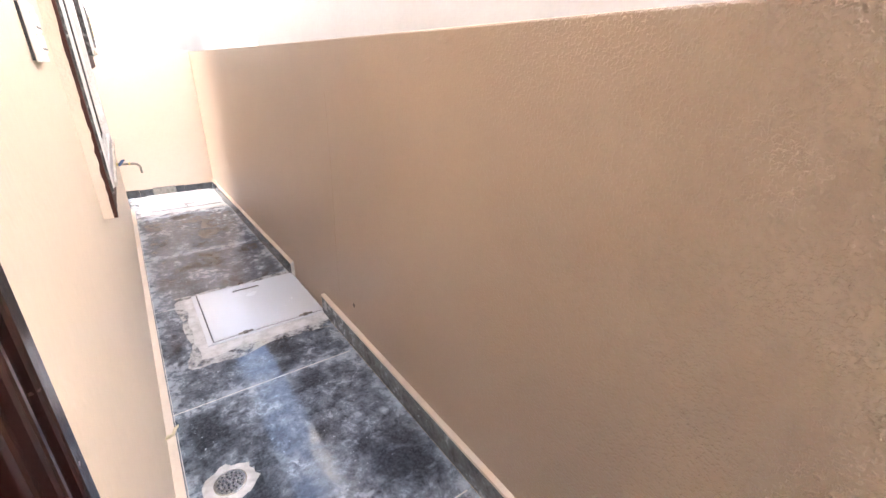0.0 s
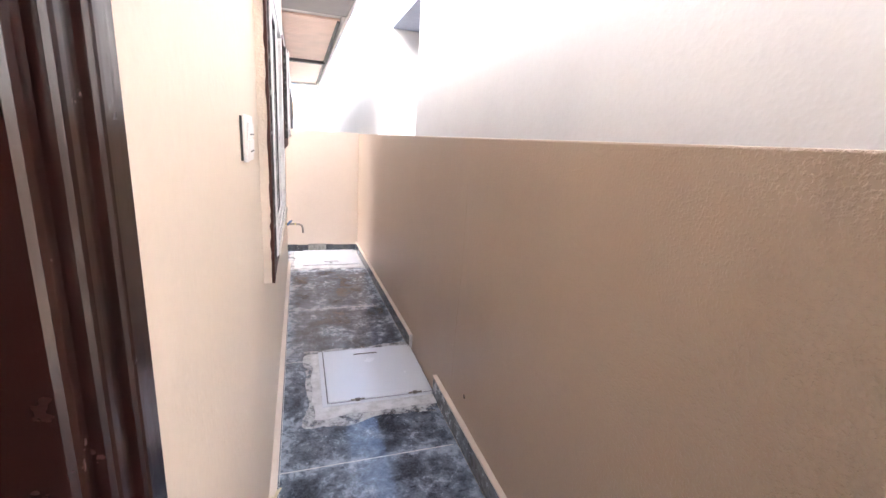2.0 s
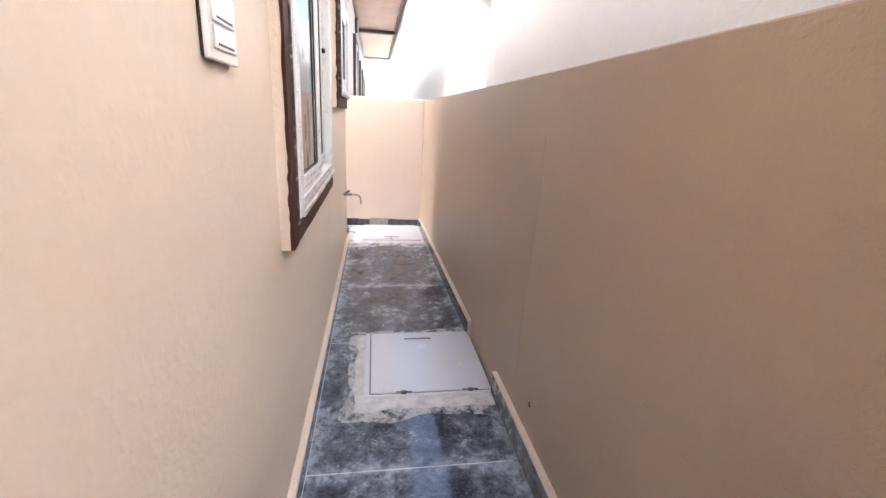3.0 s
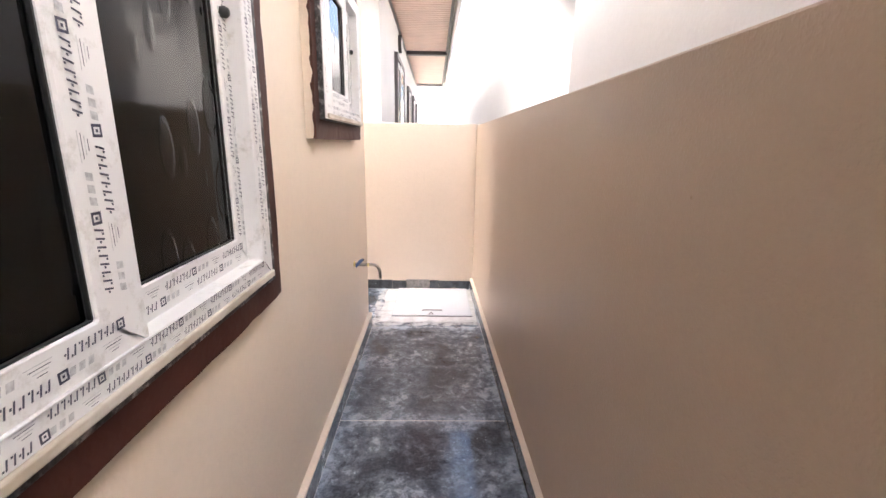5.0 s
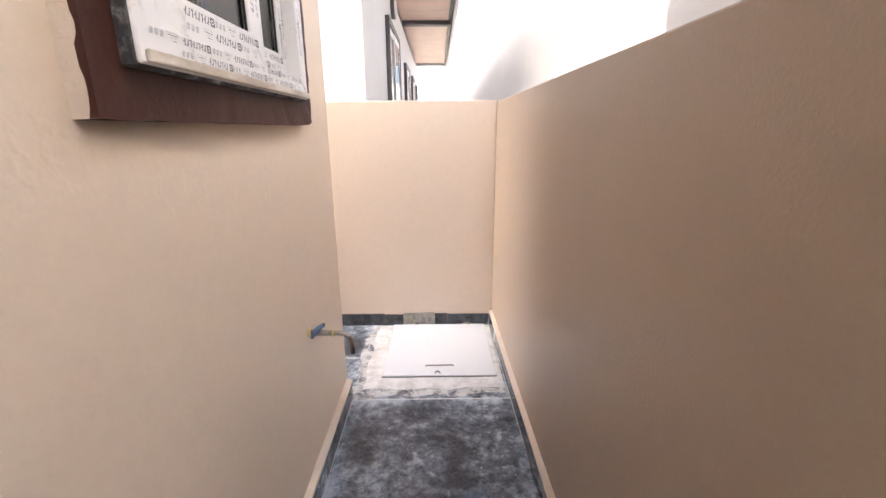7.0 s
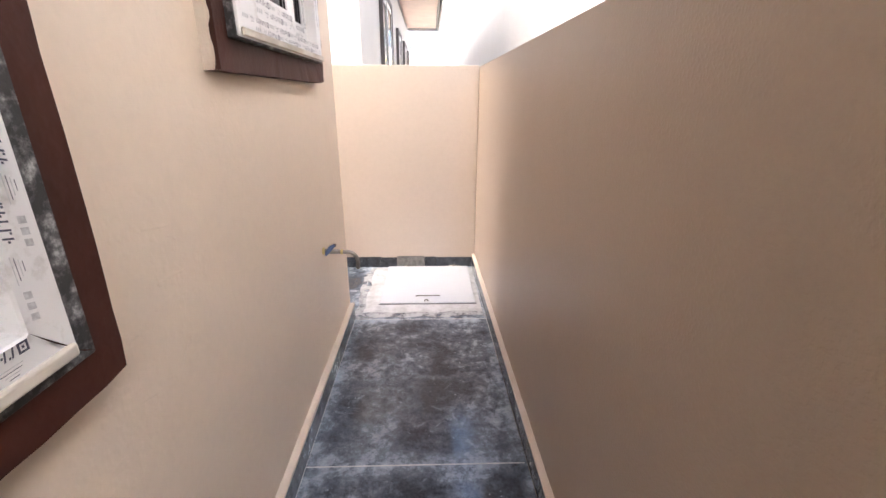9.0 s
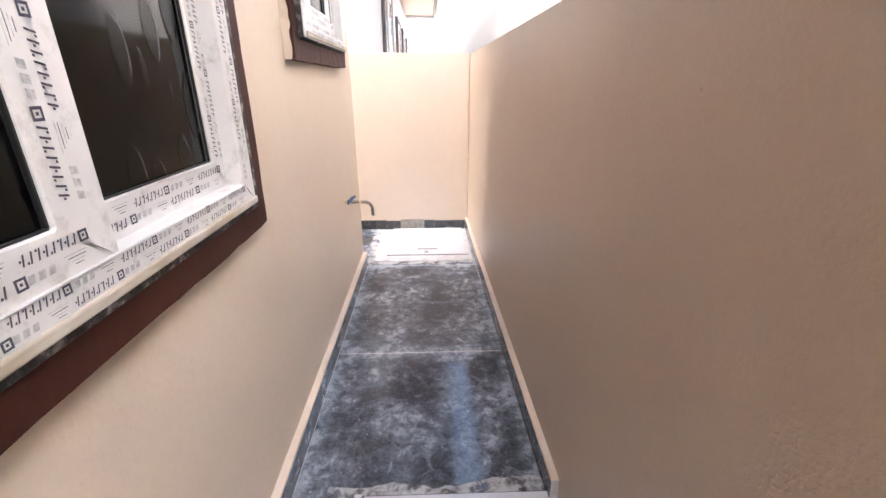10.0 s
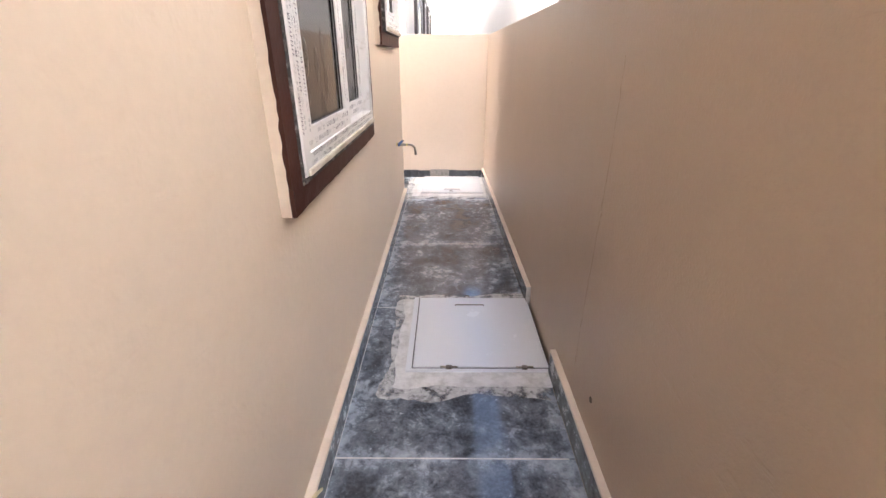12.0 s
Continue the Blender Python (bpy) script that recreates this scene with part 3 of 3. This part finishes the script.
house_window("window_1", W1, (1.900, 3.106, 1.080, 2.22), XL + 0.054, (2.473, 2.572), 0.072, 1.755, (0.011, 0.032, 0.020), 3, "large brown-banded sliding window, dark glass, film still on")
house_window("window_2", W2, (3.772, 4.641, 1.556, 2.22), XL + 0.070, (4.22, 4.30), 0.105, 1.96, (0.004, 0.014, 0.005), 5, "small brown-banded sliding window, dark glass, film still on")


# ---------------------------------------------------------------- skirtings
def skirting(name, x0, x1, y0, y1, h, label, cream_h=0.012):
    t = thing(name, label, "skirting", kind="structure")
    shape = lean if x0 > 0 else (lambda b: b)
    n = max(1, round((y1 - y0) / 0.9))
    for i in range(n):
        a, b = y0 + (y1 - y0) * i / n, y0 + (y1 - y0) * (i + 1) / n
        part("tile", shape(boxed(x0, x1, a + 0.001, b - 0.001, -0.003, h - cream_h, 0.002)), SKIRT_STONE, t)
    bm = boxed(x0 - 0.002 if x0 > 0 else x0, x1 if x0 > 0 else x1 + 0.002, y0, y1, h - cream_h + 0.0005, h, 0)
    bmesh.ops.subdivide_edges(bm, edges=[e for e in bm.edges if e.calc_length() > 0.3], cuts=40)
    rnd = random.Random(int(y0 * 10) + 7)
    for v in bm.verts:
        v.co.z += rnd.uniform(-0.002, 0.002) if v.co.z > h - 0.004 else rnd.uniform(-0.004, 0.0)
    if y0 > 2.5:
        part("end_cap", shape(boxed(x0 - 0.002, x1, y0 - 0.006, y0 - 0.0005, 0.0, h, 0.001)), MORTAR, t, "white cement at the cut end")
    part("cap", shape(bm), TRIM_CREAM, t, "cream paint along the top edge")
    return t


skirting("baseboard", XL, XL + 0.028, 0.44, CORNER_Y, 0.115, "dark stone skirting with cream painted top edge")
skirting("baseboard", XR - 0.024, XR, -3.0, 2.36, 0.135, "dark stone skirting with cream painted top edge")
skirting("baseboard", XR - 0.024, XR, 3.0, END_Y, 0.115, "dark stone skirting with cream painted top edge")


def end_skirting():
    t = thing("baseboard", "broken black stone skirting along the low end wall", "skirting", kind="structure")
    edges = (-3.3, -0.85, -0.02, 0.12, 0.36, 0.46, 0.775)
    for i, (a, b) in enumerate(zip(edges, edges[1:])):
        mat = (MARBLE, MARBLE, MARBLE, CEMENT, MARBLE, MARBLE)[i]
        part("tile", boxed(a + 0.0005, b - 0.0005, END_Y - 0.018 + 0.003 * (i % 2), END_Y, -0.003, 0.098 - 0.006 * (i % 3), 0.003), mat, t)
    return t


end_skirting()


# ---------------------------------------------------------------- inspection covers
def inspection_cover(x0, x1, y0, y1, hinge_near, label, m):
    """m: mortar margins near, far, left, right."""
    t = thing("inspection_cover", label, "manhole cover", "inspection covers in the floor")
    bm = bmesh.new()
    ragged(bm, x0 - m[2], min(x1 + m[3], XR - 0.004), y0 - m[0], y1 + m[1], 0.0005, 0.003, 0.034, int(y0 * 100), sides="nlf" if m[1] > 0.02 else "nl")
    part("mortar", bm, MORTAR, t, "uneven white cement spread round the cover")
    bm = bmesh.new()
    ragged(bm, x0 - m[2] - 0.05, min(x1 + m[3], XR - 0.03), y0 - m[0] - 0.075, y1 + m[1] + (0.05 if hinge_near else -0.03), 0.0003, 0.0006, 0.05, int(y0 * 77))
    part("film", bm, FILM, t, "thin patchy cement film over the tiles")
    reach = y1 + 0.006 if hinge_near else y0 + 0.004
    part("gap", boxed(x0 - 0.006, x1 + 0.003, y0 - 0.006, reach, 0.002, 0.0062), BLACK, t, "dark open joint of the plate")
    if hinge_near:
        part("frame", ring_flat(x0 - 0.035, x1 + 0.004, y0 - 0.030, y1 + 0.012, 0.003, 0.0085, 0.027), COVER, t, "white painted steel frame")
    part("plate", boxed(x0, x1 - 0.002, y0, y1, 0.004, 0.013, 0.003), COVER, t, "white painted steel plate")
    cx = (x0 + x1) / 2
    hy, ly = (y1 - 0.095, y1 + 0.004) if hinge_near else (y0 + 0.105, y0 + 0.022)
    cx = 0.5 * (x0 + x1) - 0.03 if hinge_near else cx
    handle = bmesh.new()
    tube(handle, [(cx - 0.086, hy, 0.012), (cx - 0.086, hy, 0.017), (cx - 0.080, hy, 0.020), (cx + 0.080, hy, 0.020), (cx + 0.086, hy, 0.017), (cx + 0.086, hy, 0.012)], 0.0036, 8)
    part("handle", handle, RUST, t, "bent steel bar handle", smooth=True)
    eye = bmesh.new()
    tube(eye, [(cx - 0.012 + 0.014 * math.cos(a), ly, 0.014 + 0.014 * math.sin(a)) for a in [math.pi * k / 8 for k in range(9)]], 0.004, 8)
    part("hasp", eye, RUST, t, "small steel locking ring", smooth=True)
    yy = y0 - 0.006 if hinge_near else y1 + 0.004
    for hx in (x0 + 0.135, x1 - 0.165):
        hb = bmesh.new()
        tube(hb, [(hx, yy, 0.014), (hx + 0.085, yy, 0.014)], 0.007, 10)
        hinge = part("hinge", hb, CHROME, t, "short steel hinge", smooth=True)
        part("knuckle", boxed(hx + 0.028, hx + 0.056, yy - 0.010, yy + 0.010, 0.008, 0.023, 0.003), RUST, hinge)
    return t


def ring_flat(x0, x1, y0, y1, z0, z1, w):
    bm = bmesh.new()
    box(bm, x0, x0 + w, y0, y1, z0, z1, 0.001)
    box(bm, x0 + w + 0.0005, x1, y0, y0 + w - 0.004, z0, z1, 0.001)
    return bm


inspection_cover(0.163, 0.832, 2.38, 3.04, True, "white painted steel inspection cover, hinged, set in rough white cement", (0.125, 0.0, 0.09, 0.0))
inspection_cover(0.046, 0.740, 5.36, 6.07, False, "white painted steel inspection cover beside the low wall", (0.12, 0.0, 0.11, 0.035))


# ---------------------------------------------------------------- tap
def tap():
    y, z = 4.615, 0.682
    t = thing("tap", "steel garden tap with blue lever and yellow thread tape", "tap")
    part("collar", tube(bmesh.new(), [(XL, y, z), (XL + 0.006, y, z), (XL + 0.010, y, z)], [0.020, 0.018, 0.013], 18), TAPE, t, "yellowed thread tape collar", smooth=True)
    part("body", tube(bmesh.new(), [(XL + 0.008, y, z), (XL + 0.03, y, z - 0.001), (XL + 0.05, y, z - 0.002), (XL + 0.085, y, z - 0.004)], [0.011, 0.014, 0.013, 0.010], 16), STEEL, t, smooth=True)
    pts = [(XL + 0.085, y, z - 0.004), (XL + 0.11, y, z - 0.005)]
    for k in range(9):
        a = math.pi / 2 * k / 8
        pts.append((XL + 0.122 + 0.047 * math.sin(a), y, z - 0.005 - 0.047 * (1 - math.cos(a))))
    pts.append((XL + 0.170, y, z - 0.095))
    part("spout", tube(bmesh.new(), pts, 0.0098, 14), STEEL, t, "bent steel spout", smooth=True)
    part("tape", tube(bmesh.new(), [(XL + 0.088, y, z - 0.004), (XL + 0.100, y, z - 0.0045)], 0.0125, 14), TAPE, t, "yellow thread tape", smooth=True)
    part("stem", tube(bmesh.new(), [(XL + 0.045, y, z + 0.008), (XL + 0.048, y, z + 0.030)], 0.006, 10), STEEL, t)
    lever = bmesh.new()
    tube(lever, [(XL + 0.060, y - 0.006, z + 0.032), (XL + 0.045, y - 0.014, z + 0.024), (XL + 0.028, y - 0.022, z + 0.004), (XL + 0.018, y - 0.026, z - 0.014)], [0.008, 0.0115, 0.0105, 0.006], 10)
    part("lever", lever, BLUE, t, "blue plastic lever", smooth=True)
    part("nut", tube(bmesh.new(), [(XL + 0.058, y, z + 0.024), (XL + 0.062, y, z + 0.036)], 0.008, 6), RUST, t)
    return t


tap()


# ---------------------------------------------------------------- switch
def light_switch():
    y0, y1, z0, z1 = 1.262, 1.425, 1.518, 1.642
    t = thing("light_switch", "white two-gang outdoor light switch on the cream wall", "switch")
    # Black slab draws the dark shadow along the plate's edge.
    part("shadow_gap", boxed(XL, XL + 0.006, y0 + 0.004, y1 - 0.004, z0 + 0.004, z1 - 0.004, 0.001), BLACK, t, "black slab painting the shadow gap behind the plate")
    part("plate", boxed(XL + 0.0065, XL + 0.017, y0, y1, z0, z1, 0.003), SWITCH_WHITE, t)
    mid = (z0 + z1) / 2
    for a, b in ((z0 + 0.02, mid - 0.003), (mid + 0.003, z1 - 0.02)):
        r = boxed(XL + 0.0172, XL + 0.0215, y0 + 0.022, y1 - 0.022, a, b, 0.0015)
        part("rocker", r, SWITCH_WHITE, t)
        part("indicator", boxed(XL + 0.0216, XL + 0.0222, y0 + 0.036, y1 - 0.036, a + 0.006, a + 0.010), BLACK, t)
    return t


light_switch()


# ---------------------------------------------------------------- drain, small marks
def floor_drain():
    cx, cy = 0.046, 1.335
    t = thing("floor_drain", "round perforated metal drain grate in white cement", "drain")
    rnd = random.Random(4)
    bm = bmesh.new()
    rim = [bm.verts.new((cx + (0.098 + rnd.uniform(-0.012, 0.012)) * math.cos(a), cy + (0.098 + rnd.uniform(-0.012, 0.012)) * math.sin(a), 0.0005)) for a in [2 * math.pi * k / 28 for k in range(28)]]
    top = [bm.verts.new((cx + 0.07 * math.cos(a), cy + 0.07 * math.sin(a), 0.006)) for a in [2 * math.pi * k / 28 for k in range(28)]]
    for k in range(28):
        bm.faces.new((rim[k], rim[(k + 1) % 28], top[(k + 1) % 28], top[k]))
    bm.faces.new(top)
    part("mortar", bm, MORTAR, t, "white cement collar")
    part("rim", tube(bmesh.new(), [(cx, cy, 0.004), (cx, cy, 0.009), (cx, cy, 0.0105)], [0.060, 0.060, 0.056], 32), CHROME, t, "metal grate plate")
    for r, n in ((0.014, 5), (0.029, 10), (0.043, 15)):
        for k in range(n):
            a = 2 * math.pi * k / n + r * 20
            part("perforation", tube(bmesh.new(), [(cx + r * math.cos(a), cy + r * math.sin(a), 0.0098), (cx + r * math.cos(a), cy + r * math.sin(a), 0.0112)], 0.0042, 8), BLACK, t)
    return t


floor_drain()


def wall_hole():
    bm = bmesh.new()
    tube(bm, [(XR + 0.002, 1.885, 0.275), (XR - 0.003, 1.885, 0.275), (XR - 0.004, 1.885, 0.275)], [0.013, 0.011, 0.006], 9)
    return tagged(link_mesh("wall_plug", bm, RUST), "small dark plugged hole in the cream wall", "plug")


wall_hole()


def hairline():
    bm = bmesh.new()
    rnd = random.Random(8)
    pts = []
    for k in range(40):
        z = 0.28 + 1.12 * k / 39
        pts.append((XR + 0.0003, 2.075 + 0.015 * math.sin(z * 4) + rnd.uniform(-0.004, 0.004), z))
    tube(bm, pts, 0.0013, 5)
    return tagged(link_mesh("wall_crack", bm, CRACK), "fine vertical crack in the boundary wall plaster", "crack")


hairline()


def cord():
    bm = bmesh.new()
    tube(bm, [(XL + 0.004, 1.53, 0.165), (XL + 0.008, 1.555, 0.150), (XL + 0.024, 1.59, 0.124), (XL + 0.034, 1.635, 0.112), (XL + 0.044, 1.665, 0.098)], [0.005, 0.009, 0.006, 0.007, 0.004], 8)
    return tagged(link_mesh("tape_scrap", bm, PALE_TAPE), "pale yellow scrap of tape on the skirting", "scrap")


cord()


def blemish(name, y, z, r, mat, label, category):
    bm = bmesh.new()
    bmesh.ops.create_icosphere(bm, subdivisions=2, radius=r)
    for v in bm.verts:
        v.co += v.co.normalized() * r * 0.35 * noise.noise(v.co * 60 + Vector((y, z, 0)))
        v.co.x *= 0.3
        v.co += Vector((XR, y, z))
    return tagged(link_mesh(name, bm, mat, smooth=True), label, category)


blemish("plaster_lump", -0.029, 1.097, 0.008, SHADED_ROUGH_CREAM, "small cream plaster lump on the boundary wall", "plaster lump")
blemish("plaster_lump", 0.162, 0.85, 0.007, SHADED_ROUGH_CREAM, "small cream plaster lump on the boundary wall", "plaster lump")
blemish("plaster_lump", 2.064, 0.914, 0.007, SHADED_ROUGH_CREAM, "small cream plaster lump beside the crack", "plaster lump")
blemish("wall_stain", 3.22, 1.12, 0.007, CRACK, "small brownish stain spot on the boundary wall", "stain")
blemish("wall_stain", 2.639, 1.378, 0.0035, CRACK, "small brownish stain spot on the boundary wall", "stain")


# ---------------------------------------------------------------- stone tiles
def lean_right(bm):
    for v in bm.verts:
        if v.co.x > 0.4:
            v.co.x -= 0.0145 * max(0.0, v.co.y - 3.0)
    return bm


def floor_tiles():
    floor = bpy.data.objects["floor"]
    rows = (-3.0, -1.4, -0.32, 0.78, 1.866, 2.945, 3.929, 5.144, END_Y)
    edge_l, edge_r = XL + 0.03, XR - 0.026
    for a, b in zip(rows, rows[1:]):
        part("tile", lean_right(boxed(edge_l, edge_r, a + 0.003, b - 0.003, -0.03, 0.0, 0.0015)), STONE, floor)
    for a, b in ((CORNER_Y, 5.60), (5.60, END_Y)):
        for x0, x1 in ((-1.0, edge_l), (-2.1, -1.0), (-3.35, -2.1)):
            part("tile", boxed(x0 + 0.003, x1 - 0.003, a + 0.003, b - 0.003, -0.03, 0.0, 0.0015), STONE, floor)


floor_tiles()
